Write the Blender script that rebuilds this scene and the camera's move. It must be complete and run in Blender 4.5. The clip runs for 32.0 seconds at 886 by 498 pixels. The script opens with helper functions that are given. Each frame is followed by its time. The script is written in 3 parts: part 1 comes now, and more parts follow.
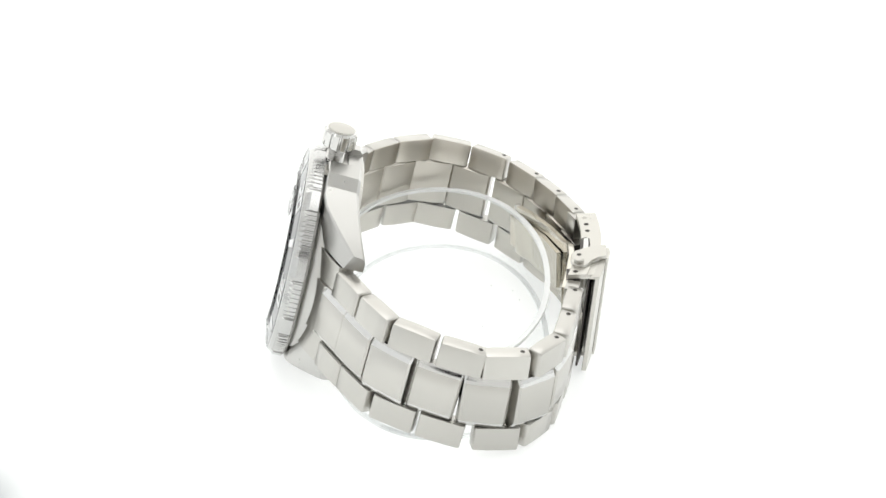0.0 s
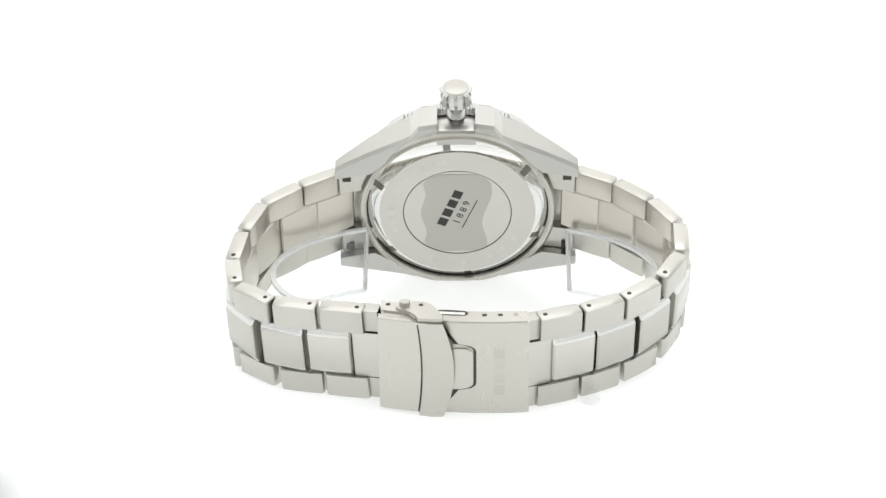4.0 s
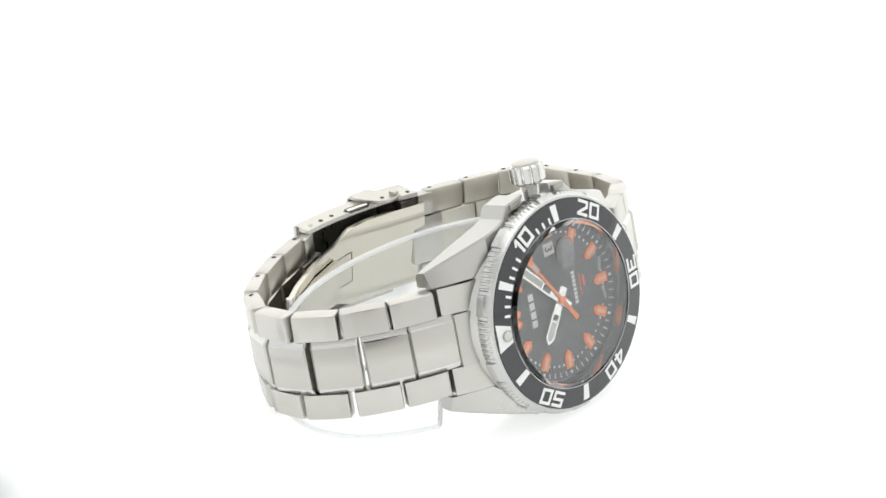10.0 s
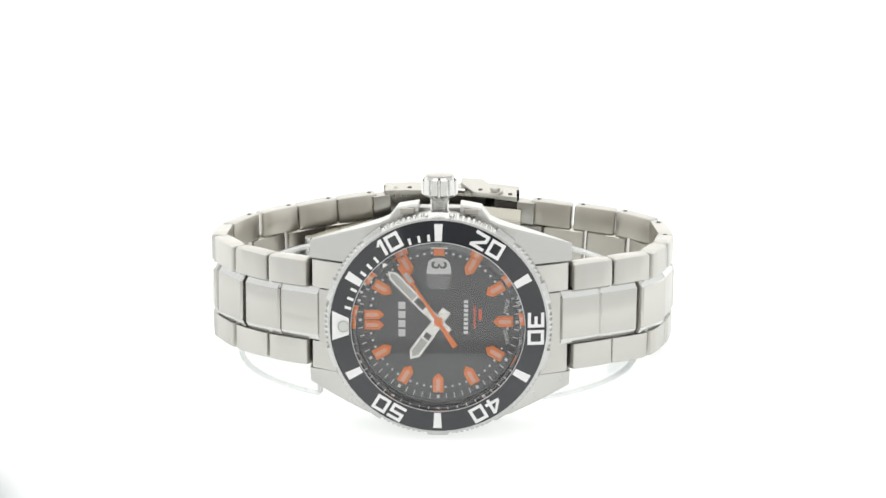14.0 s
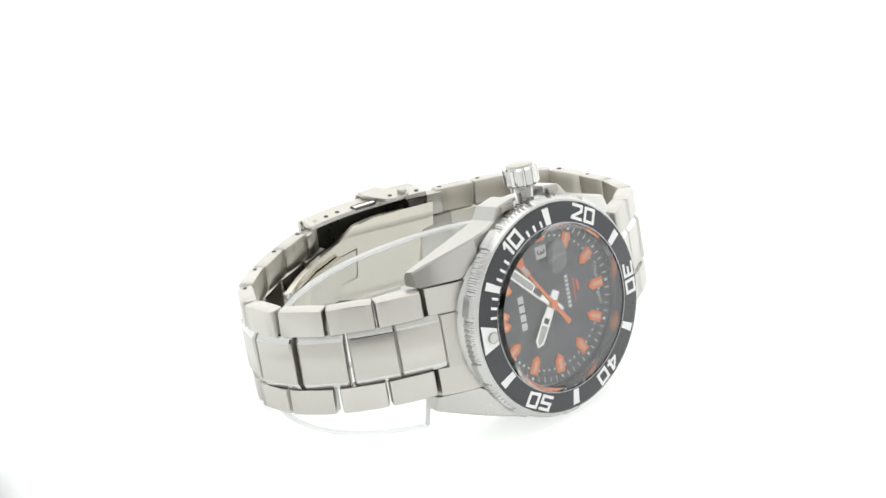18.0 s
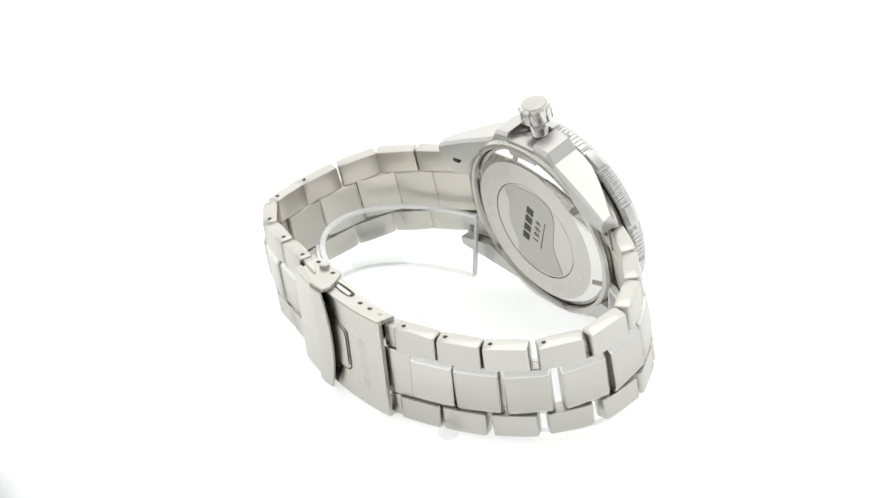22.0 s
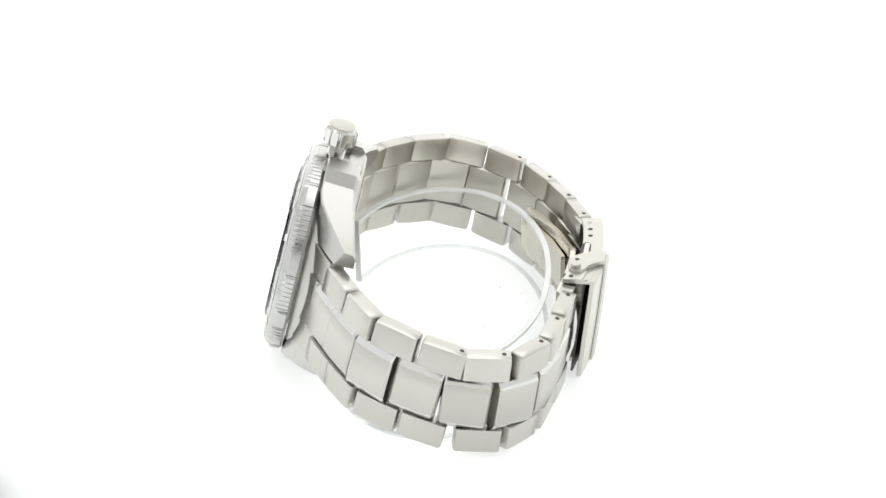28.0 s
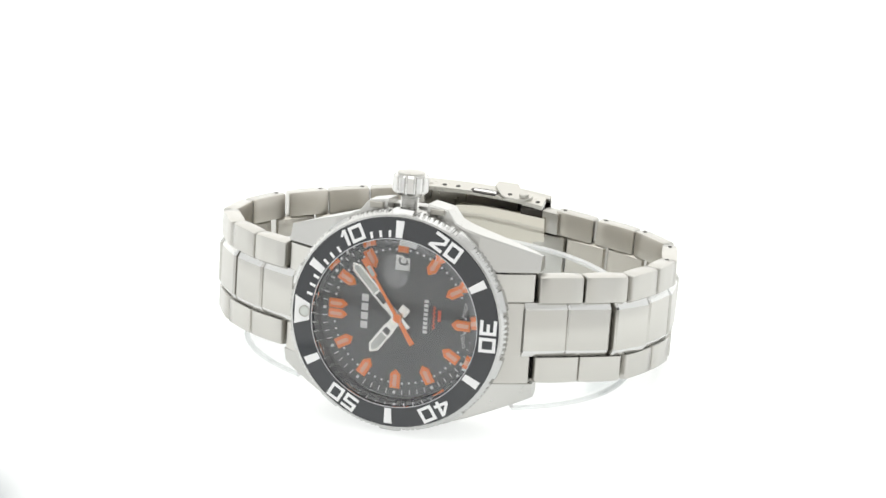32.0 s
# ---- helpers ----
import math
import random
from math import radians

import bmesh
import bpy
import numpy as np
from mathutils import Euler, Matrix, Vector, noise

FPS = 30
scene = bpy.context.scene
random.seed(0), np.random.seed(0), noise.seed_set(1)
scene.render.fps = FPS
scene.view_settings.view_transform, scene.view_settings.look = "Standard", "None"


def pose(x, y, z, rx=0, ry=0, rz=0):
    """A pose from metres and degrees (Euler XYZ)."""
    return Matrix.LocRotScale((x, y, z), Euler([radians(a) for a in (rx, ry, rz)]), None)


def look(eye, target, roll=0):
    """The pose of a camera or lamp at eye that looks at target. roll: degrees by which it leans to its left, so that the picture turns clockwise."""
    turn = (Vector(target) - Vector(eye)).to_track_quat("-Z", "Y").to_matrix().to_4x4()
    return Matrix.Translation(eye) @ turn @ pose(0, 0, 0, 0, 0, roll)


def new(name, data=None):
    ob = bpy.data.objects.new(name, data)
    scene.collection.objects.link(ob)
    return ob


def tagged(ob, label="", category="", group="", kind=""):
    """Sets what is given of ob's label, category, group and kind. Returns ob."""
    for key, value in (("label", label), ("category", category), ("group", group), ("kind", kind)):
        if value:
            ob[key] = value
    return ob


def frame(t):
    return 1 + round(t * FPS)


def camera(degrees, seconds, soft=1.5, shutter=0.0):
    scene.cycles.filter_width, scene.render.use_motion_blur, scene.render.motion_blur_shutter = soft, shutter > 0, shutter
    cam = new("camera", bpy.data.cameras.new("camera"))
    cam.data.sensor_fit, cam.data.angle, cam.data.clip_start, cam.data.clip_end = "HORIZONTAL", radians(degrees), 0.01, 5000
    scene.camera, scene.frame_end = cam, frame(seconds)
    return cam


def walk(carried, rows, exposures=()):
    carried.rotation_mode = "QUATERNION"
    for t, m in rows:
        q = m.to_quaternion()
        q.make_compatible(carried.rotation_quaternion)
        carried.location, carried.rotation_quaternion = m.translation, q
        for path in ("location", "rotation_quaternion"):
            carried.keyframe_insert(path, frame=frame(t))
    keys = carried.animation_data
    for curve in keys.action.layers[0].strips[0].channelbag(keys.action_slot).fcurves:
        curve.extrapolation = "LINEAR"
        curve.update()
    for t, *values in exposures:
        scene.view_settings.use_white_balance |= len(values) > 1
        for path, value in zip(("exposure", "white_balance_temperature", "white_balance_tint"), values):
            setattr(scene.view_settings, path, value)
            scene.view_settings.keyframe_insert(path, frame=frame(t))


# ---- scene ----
cam = camera(22.7, 32.0, soft=1.5)
MM = 0.001
GROUND = 10.9          # height of the turntable's axis origin over the floor, mm
EYE = pose(0, -0.38290, 0.21700, 62.868, 0.525, -0.048)
walk(cam, [(0.0, EYE), (32.0, EYE)])

# ---- light: an assumed white photo tent, its lamp and walls unseen ----
world = bpy.data.worlds.new("tent_surroundings")
scene.world = world
world.use_nodes = True
world.node_tree.nodes["Background"].inputs["Color"].default_value = (1.0, 0.985, 0.95, 1)
world.node_tree.nodes["Background"].inputs["Strength"].default_value = 0.7


def area_lamp(name, m, sx, sy, watts, color=(1, 1, 1)):
    data = bpy.data.lights.new(name, "AREA")
    data.shape, data.size, data.size_y, data.energy, data.color = "RECTANGLE", sx, sy, watts, color
    ob = new(name, data)
    ob.matrix_world = m
    return ob


area_lamp("softbox_overhead", look((0.0, 0.10, 0.86), (0, 0.0, 0)), 0.80, 0.80, 2.25, (1.0, 1.0, 1.0))

# ---- materials ----
def nodes_of(name):
    m = bpy.data.materials.new(name)
    m.use_nodes = True
    return m, m.node_tree, m.node_tree.nodes["Principled BSDF"]


def link(tree, a, b):
    tree.links.new(a, b)


def coords(tree, scale):
    tc = tree.nodes.new("ShaderNodeTexCoord")
    mp = tree.nodes.new("ShaderNodeMapping")
    mp.inputs["Scale"].default_value = scale
    link(tree, tc.outputs["Object"], mp.inputs["Vector"])
    return mp.outputs["Vector"]


def noise_node(tree, vec, scale, detail=4.0, rough=0.6):
    n = tree.nodes.new("ShaderNodeTexNoise")
    n.inputs["Scale"].default_value, n.inputs["Detail"].default_value, n.inputs["Roughness"].default_value = scale, detail, rough
    link(tree, vec, n.inputs["Vector"])
    return n.outputs["Fac"]


def ramp(tree, fac, lo, hi):
    mr = tree.nodes.new("ShaderNodeMapRange")
    mr.inputs["To Min"].default_value, mr.inputs["To Max"].default_value = lo, hi
    link(tree, fac, mr.inputs["Value"])
    return mr.outputs["Result"]


def bump_on(tree, bsdf, height, strength, dist):
    b = tree.nodes.new("ShaderNodeBump")
    b.inputs["Strength"].default_value, b.inputs["Distance"].default_value = strength, dist
    link(tree, height, b.inputs["Height"])
    link(tree, b.outputs["Normal"], bsdf.inputs["Normal"])


def metal(name, color, rough, spread, grain=(1, 1, 1), bump=0.0, vary=0.06):
    """Steel with fine brush lines along one axis and faint smudges."""
    m, tree, b = nodes_of(name)
    b.inputs["Metallic"].default_value = 1.0
    fine = noise_node(tree, coords(tree, grain), 900.0, 5.0, 0.7)
    smudge = noise_node(tree, coords(tree, (1, 1, 1)), 160.0, 3.0, 0.5)
    mix = tree.nodes.new("ShaderNodeMath")
    mix.operation = "ADD"
    link(tree, ramp(tree, fine, -spread, spread), mix.inputs[0])
    link(tree, ramp(tree, smudge, rough - 0.02, rough + 0.03), mix.inputs[1])
    link(tree, mix.outputs[0], b.inputs["Roughness"])
    info = tree.nodes.new("ShaderNodeObjectInfo")
    hue = tree.nodes.new("ShaderNodeHueSaturation")
    hue.inputs["Color"].default_value = (*color, 1)
    link(tree, ramp(tree, info.outputs["Random"], 1 - vary, 1 + vary), hue.inputs["Value"])
    link(tree, hue.outputs["Color"], b.inputs["Base Color"])
    if bump:
        bump_on(tree, b, fine, bump, 0.00004)
    return m


def paint(name, color, rough=0.4, vary=0.08, scale=600.0, bump=0.0, coat=0.0):
    m, tree, b = nodes_of(name)
    n = noise_node(tree, coords(tree, (1, 1, 1)), scale)
    hue = tree.nodes.new("ShaderNodeHueSaturation")
    hue.inputs["Color"].default_value = (*color, 1)
    link(tree, ramp(tree, n, 1 - vary, 1 + vary), hue.inputs["Value"])
    link(tree, hue.outputs["Color"], b.inputs["Base Color"])
    link(tree, ramp(tree, n, rough - 0.05, rough + 0.05), b.inputs["Roughness"])
    b.inputs["Coat Weight"].default_value = coat
    if bump:
        bump_on(tree, b, n, bump, 0.00005)
    return m


def clear(name, ior, rough=0.0, tint=(1, 1, 1)):
    m, tree, b = nodes_of(name)
    b.inputs["Base Color"].default_value = (*tint, 1)
    b.inputs["Transmission Weight"].default_value, b.inputs["IOR"].default_value = 1.0, ior
    b.inputs["Roughness"].default_value = rough
    return m


STEEL = (0.528, 0.517, 0.486)
brushed = metal("brushed_steel", STEEL, 0.29, 0.015, (0.05, 1, 1.6))
brushed_case = metal("brushed_case_steel", (0.52, 0.515, 0.495), 0.28, 0.015, (0.08, 1, 1))
polished = metal("polished_steel", (0.62, 0.615, 0.60), 0.09, 0.02)
bezel_steel = metal("bezel_steel", (0.54, 0.54, 0.53), 0.24, 0.03, (1, 1, 1), 0.003)
faint_engraving = metal("faint_engraving", (0.60, 0.587, 0.552), 0.34, 0.03)
field_steel = metal("matt_field_steel", (0.50, 0.488, 0.455), 0.36, 0.03, (1, 1, 0.1), 0.003)
back_satin = metal("case_back_steel", (0.63, 0.615, 0.58), 0.30, 0.03)
satin = metal("satin_steel", (0.535, 0.522, 0.485), 0.28, 0.03, (1, 1, 0.1), 0.003)
mirror_bevel = metal("mirror_polished_bevel", (0.80, 0.795, 0.78), 0.07, 0.02)
shoulder_steel = metal("polished_shoulder_steel", (0.61, 0.608, 0.595), 0.13, 0.01)
# the links' inner faces take a lighter, warmer, rougher steel
inner_steel = metal("inner_face_steel", (0.60, 0.57, 0.515), 0.33, 0.0, (1, 1, 1))
blade_steel = metal("polished_blade_steel", (0.60, 0.572, 0.505), 0.15, 0.01)
# for dark pins, and for shade of holes, slots and gaps put into colour
pin_dark = metal("pin_and_gap_shade", (0.075, 0.07, 0.065), 0.42, 0.05)
slot_steel = metal("slot_steel", (0.40, 0.385, 0.35), 0.35, 0.05)
notch_shade_steel = metal("notch_shade_steel", (0.30, 0.29, 0.27), 0.35, 0.05)
ceramic = paint("black_ceramic", (0.030, 0.032, 0.036), 0.10, 0.1, 300.0, coat=0.3)
dial_black = paint("sunburst_black_dial", (0.052, 0.054, 0.060), 0.42, 0.03, 260.0)
flange_black = metal("polished_flange", (0.46, 0.46, 0.47), 0.06, 0.01)
white_mark = paint("white_marking", (0.80, 0.80, 0.80), 0.35, 0.04)
orange = paint("orange_lacquer", (1.0, 0.235, 0.03), 0.3, 0.06, coat=0.1)
lume = paint("pale_salmon_lume", (0.98, 0.50, 0.31), 0.55, 0.05)
lume_white = paint("pale_lume", (0.60, 0.62, 0.59), 0.55, 0.04)
hand_metal = metal("silvered_hand", (0.64, 0.635, 0.61), 0.20, 0.03)
red_print = paint("red_print", (0.80, 0.12, 0.05), 0.4)
engraved = paint("black_engraving", (0.03, 0.03, 0.03), 0.5)
faint_mark = metal("etched_steel", (0.51, 0.50, 0.465), 0.36, 0.04)
date_white = paint("date_disc_white", (0.78, 0.78, 0.77), 0.5)
crystal_glass = clear("sapphire_crystal", 1.56)
def thin_clear(name, milk, veil=(0.92, 0.93, 0.93)):
    """Thin clear plastic: lets light straight through, with a faint white veil and a weak gloss."""
    m, tree, b = nodes_of(name)
    b.inputs["Base Color"].default_value = (*veil, 1)
    b.inputs["Roughness"].default_value = 0.08
    t = tree.nodes.new("ShaderNodeBsdfTransparent")
    t.inputs["Color"].default_value = (0.985, 0.99, 0.99, 1)
    mix = tree.nodes.new("ShaderNodeMixShader")
    n = noise_node(tree, coords(tree, (1, 1, 1)), 120.0, 3.0)
    link(tree, ramp(tree, n, milk * 0.8, milk * 1.2), mix.inputs["Fac"])
    link(tree, t.outputs[0], mix.inputs[1])
    link(tree, b.outputs[0], mix.inputs[2])
    link(tree, mix.outputs[0], tree.nodes["Material Output"].inputs["Surface"])
    return m


acrylic = thin_clear("clear_acrylic", 0.07)
# a milky white veil puts the light caught in the edge into colour
acrylic_edge = thin_clear("milky_edge_glow", 0.66)
acrylic_end = thin_clear("sawn_acrylic_end", 0.75, (0.74, 0.72, 0.72))
acrylic_foot = thin_clear("thin_acrylic_foot", 0.008)
acrylic_base = thin_clear("acrylic_base_edge", 0.17, (0.70, 0.71, 0.71))
putty_clear = thin_clear("clear_putty", 0.13)
tent_white = paint("glowing_white_sheet", (0.52, 0.53, 0.525), 0.24, 0.012, 40.0)
glow = tent_white.node_tree.nodes["Principled BSDF"]


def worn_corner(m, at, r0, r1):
    """Blue-grey dimming painted into the sheet's colour and glow, placed to fit the view."""
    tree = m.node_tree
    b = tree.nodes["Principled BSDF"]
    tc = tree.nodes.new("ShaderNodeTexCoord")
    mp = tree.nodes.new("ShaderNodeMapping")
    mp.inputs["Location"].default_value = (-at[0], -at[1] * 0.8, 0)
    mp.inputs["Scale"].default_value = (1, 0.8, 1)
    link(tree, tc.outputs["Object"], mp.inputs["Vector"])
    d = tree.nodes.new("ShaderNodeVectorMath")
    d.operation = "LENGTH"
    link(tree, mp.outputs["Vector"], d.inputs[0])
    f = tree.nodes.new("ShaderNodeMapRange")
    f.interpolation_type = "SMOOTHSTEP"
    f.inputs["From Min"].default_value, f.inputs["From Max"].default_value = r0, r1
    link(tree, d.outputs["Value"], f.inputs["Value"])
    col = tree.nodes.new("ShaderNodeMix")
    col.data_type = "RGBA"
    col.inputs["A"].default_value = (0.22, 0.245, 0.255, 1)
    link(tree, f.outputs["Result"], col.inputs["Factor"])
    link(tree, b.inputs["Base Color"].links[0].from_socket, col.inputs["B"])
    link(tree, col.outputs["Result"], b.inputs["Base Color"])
    # added glow is weaker a hand's width before the watch, dimming steel reflections
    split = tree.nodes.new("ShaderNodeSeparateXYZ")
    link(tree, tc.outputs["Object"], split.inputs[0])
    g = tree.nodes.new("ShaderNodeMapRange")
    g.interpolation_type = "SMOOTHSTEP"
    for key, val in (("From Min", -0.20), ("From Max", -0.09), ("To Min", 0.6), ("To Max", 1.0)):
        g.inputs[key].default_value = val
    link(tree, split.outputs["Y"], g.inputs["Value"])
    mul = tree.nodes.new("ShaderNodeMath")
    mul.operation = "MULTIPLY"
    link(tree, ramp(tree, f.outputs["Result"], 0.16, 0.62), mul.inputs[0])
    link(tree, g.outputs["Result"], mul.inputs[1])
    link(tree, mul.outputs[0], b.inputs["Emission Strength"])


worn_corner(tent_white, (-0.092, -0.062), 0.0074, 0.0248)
# glow added to the sheet keeps it white and its contact shadows faint
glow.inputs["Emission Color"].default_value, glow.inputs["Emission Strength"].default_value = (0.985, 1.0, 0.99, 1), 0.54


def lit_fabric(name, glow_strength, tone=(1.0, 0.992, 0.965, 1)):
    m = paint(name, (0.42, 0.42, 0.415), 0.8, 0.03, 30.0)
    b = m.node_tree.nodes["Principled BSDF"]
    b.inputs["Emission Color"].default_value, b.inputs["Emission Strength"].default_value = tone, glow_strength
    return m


# one fabric, with a different added glow for each unseen wall
diffuser = lit_fabric("roof_glow_fabric", 0.42)
diffuser_bright = lit_fabric("back_glow_fabric", 1.06)
diffuser_side = lit_fabric("side_glow_fabric", 0.66, (0.965, 0.985, 1.0, 1))
diffuser_front = lit_fabric("front_glow_fabric", 0.62)
opening_black = paint("camera_opening_black", (0.015, 0.015, 0.016), 0.9, 0.2, 60.0)


# ---- mesh helpers (millimetres in, metres out) ----
def finish(bm, smooth=35):
    bmesh.ops.recalc_face_normals(bm, faces=bm.faces)
    for v in bm.verts:
        v.co *= MM
    for f in bm.faces:
        f.smooth = True
    for e in bm.edges:
        e.smooth = len(e.link_faces) == 2 and e.calc_face_angle(0) < radians(smooth)
    return bm


def mesh_of(name, bm, material, smooth=35):
    finish(bm, smooth)
    me = bpy.data.meshes.new(name)
    bm.to_mesh(me)
    bm.free()
    for m in (material if isinstance(material, (list, tuple)) else [material]):
        me.materials.append(m)
    return me


def part(name, bm, material, parent, label="", m=None, smooth=35):
    """One mesh object under a thing or a part. bm: a bmesh in millimetres, or a mesh to share."""
    me = bm if isinstance(bm, bpy.types.Mesh) else mesh_of(name, bm, material, smooth)
    ob = new(name, me)
    ob.parent = parent
    if m is not None:
        ob.matrix_local = m
    return tagged(ob, label)


def box(sx, sy, sz, bevel=0.0, seg=2, at=(0, 0, 0)):
    bm = bmesh.new()
    bmesh.ops.create_cube(bm, size=1.0)
    for v in bm.verts:
        v.co = Vector((v.co.x * sx + at[0], v.co.y * sy + at[1], v.co.z * sz + at[2]))
    if bevel:
        bmesh.ops.bevel(bm, geom=bm.edges[:], offset=bevel, segments=seg, affect="EDGES", profile=0.6)
    return bm


def lathe(profile, n=96, wave=None):
    """Turns (radius, y) pairs round the y axis; closed ring section. wave(angle, r) changes the radius."""
    bm = bmesh.new()
    rings = []
    for i in range(n):
        a = 2 * math.pi * i / n
        ring = []
        for r, y in profile:
            q = wave(a, r) if wave else r
            ring.append(bm.verts.new((q * math.cos(a), y, q * math.sin(a))))
        rings.append(ring)
    k = len(profile)
    for i in range(n):
        p, q = rings[i], rings[(i + 1) % n]
        for j in range(k):
            bm.faces.new((p[j], p[(j + 1) % k], q[(j + 1) % k], q[j]))
    bmesh.ops.remove_doubles(bm, verts=bm.verts, dist=1e-4)
    return bm


def disc(r, y0, y1, n=96, chamfer=0.15):
    return lathe([(0.0, y0), (r - chamfer, y0), (r, y0 + chamfer), (r, y1 - chamfer), (r - chamfer, y1), (0.0, y1)], n)


def prism(poly, y0, y1, bevel=0.0):
    """A polygon in x, z, from y0 to y1."""
    bm = bmesh.new()
    a = [bm.verts.new((x, y0, z)) for x, z in poly]
    b = [bm.verts.new((x, y1, z)) for x, z in poly]
    bm.faces.new(a)
    bm.faces.new(b[::-1])
    n = len(poly)
    for i in range(n):
        bm.faces.new((a[i], a[(i + 1) % n], b[(i + 1) % n], b[i]))
    if bevel:
        bmesh.ops.bevel(bm, geom=bm.edges[:], offset=bevel, segments=1, affect="EDGES")
    return bm


def loft(sections, bevel=0.0, seg=1):
    """Joins equal-sized rings of points into a solid with capped ends."""
    bm = bmesh.new()
    rings = [[bm.verts.new(p) for p in s] for s in sections]
    k = len(rings[0])
    for p, q in zip(rings, rings[1:]):
        for j in range(k):
            bm.faces.new((p[j], p[(j + 1) % k], q[(j + 1) % k], q[j]))
    bm.faces.new(rings[0][::-1])
    bm.faces.new(rings[-1])
    if bevel:
        sharp = [e for e in bm.edges if len(e.link_faces) == 2 and e.calc_face_angle(0) > radians(40)]
        bmesh.ops.bevel(bm, geom=sharp, offset=bevel, segments=seg, affect="EDGES", profile=0.6)
    return bm


def tube(r, h, n=16, axis="z", at=(0, 0, 0), chamfer=0.15):
    prof = [(0.0, 0.0), (r - chamfer, 0.0), (r, chamfer), (r, h - chamfer), (r - chamfer, h), (0.0, h)]
    bm = lathe(prof, n)
    for v in bm.verts:
        x, y, z = v.co
        v.co = Vector((x, z, y) if axis == "z" else (y, x, z) if axis == "x" else (x, y, z)) + Vector(at)
    return bm


def merge(*parts):
    out = bmesh.new()
    for bm in parts:
        me = bpy.data.meshes.new("scratch")
        bm.to_mesh(me)
        bm.free()
        out.from_mesh(me)
        bpy.data.meshes.remove(me)
    return out


def letters(text, size, thick, right, up, at, squeeze=1.0, bold=0.0):
    """Raised characters of the built-in font; right and up are their directions, at is their middle."""
    data = bpy.data.curves.new("letters", "FONT")
    data.body, data.size, data.align_x, data.align_y = text, size, "CENTER", "CENTER"
    data.extrude, data.resolution_u, data.offset = thick / 2, 3, bold
    ob = bpy.data.objects.new("letters", data)
    scene.collection.objects.link(ob)
    bpy.context.view_layer.update()
    me = bpy.data.meshes.new_from_object(ob.evaluated_get(bpy.context.evaluated_depsgraph_get()))
    bm = bmesh.new()
    bm.from_mesh(me)
    bpy.data.objects.remove(ob)
    bpy.data.curves.remove(data)
    bpy.data.meshes.remove(me)
    r, u = Vector(right), Vector(up)
    n = r.cross(u)
    cx = [v.co.x for v in bm.verts]
    cy = [v.co.y for v in bm.verts]
    mx, my = (min(cx) + max(cx)) / 2, (min(cy) + max(cy)) / 2
    for v in bm.verts:
        v.co = Vector(at) + r * ((v.co.x - mx) * squeeze) + u * (v.co.y - my) + n * v.co.z
    return bm


def turned(poly, deg):
    """A polygon of (along, across) pairs, laid along the radius at deg."""
    a = radians(deg)
    return [(-u * math.cos(a) + w * math.sin(a), u * math.sin(a) + w * math.cos(a)) for u, w in poly]


# ---- the setting ----
def sheet():
    """Floor of the photo tent: one white sheet."""
    bm = bmesh.new()
    rows = [(y, 0.0) for y in (-1200.0, -600.0, -250.0, 0.0, 250.0, 500.0, 640.0)]
    cols = [-900 + 150 * i for i in range(13)]
    grid = [[bm.verts.new((x, y, z)) for x in cols] for y, z in rows]
    for p, q in zip(grid, grid[1:]):
        for j in range(len(cols) - 1):
            bm.faces.new((p[j], p[j + 1], q[j + 1], q[j]))
    return bm


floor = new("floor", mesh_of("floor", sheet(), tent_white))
tagged(floor, "smooth white sheet with an added glow under the watch", "backdrop", kind="structure")

def panel(name, sx, sy, m, material, label):
    ob = new(name, mesh_of(name, box(sx, sy, 12.0, 2.0), material))
    ob.matrix_world = m
    return tagged(ob, label, "light panel", kind="structure")


# unseen walls, added to light the watch and be mirrored in its steel
panel("wall_back", 1500, 900, pose(0, 0.64, 0.45, 90, 0, 0), diffuser_bright, "unseen glowing back wall, added to brighten the steel's upper edges")
panel("wall_left", 1900, 900, pose(-0.9, -0.2, 0.46, 90, 0, 90), diffuser_side, "unseen side wall assumed for the photo tent, with an added cool glow")
panel("wall_right", 1900, 900, pose(0.9, -0.2, 0.46, 90, 0, 90), diffuser_side, "unseen side wall assumed for the photo tent, with an added cool glow")
panel("wall_front", 1800, 900, pose(0, -1.15, 0.46, 90, 0, 0), diffuser_front, "unseen front wall assumed for the photo tent, with an added glow")
# unseen black panel, added so the bezel mirrors a dark camera opening
panel("camera_opening", 520, 340, pose(0, -1.13, 0.55, 90, 0, 0), opening_black, "unseen black panel standing in for the dark opening round the camera")
panel("ceiling", 1800, 1950, pose(0, -0.18, 0.92), diffuser, "unseen roof assumed for the photo tent, with an added glow")

# ---- the watch ----
watch = tagged(new("wristwatch"), "stainless steel diving watch, black bezel, orange hour markers, closed bracelet", "watch")
CASE = pose(-1.615 * MM, -32.55 * MM, (10.466 + GROUND) * MM, -14.52, 0.29, -0.68)


FLANK = [(3.8, 22.0), (4.6, 21.9), (7.6, 21.35), (9.2, 19.2), (11.0, 18.35), (13.8, 17.4), (17.3, 16.2), (20.0, 15.2), (22.4, 14.3), (24.3, 13.5)]


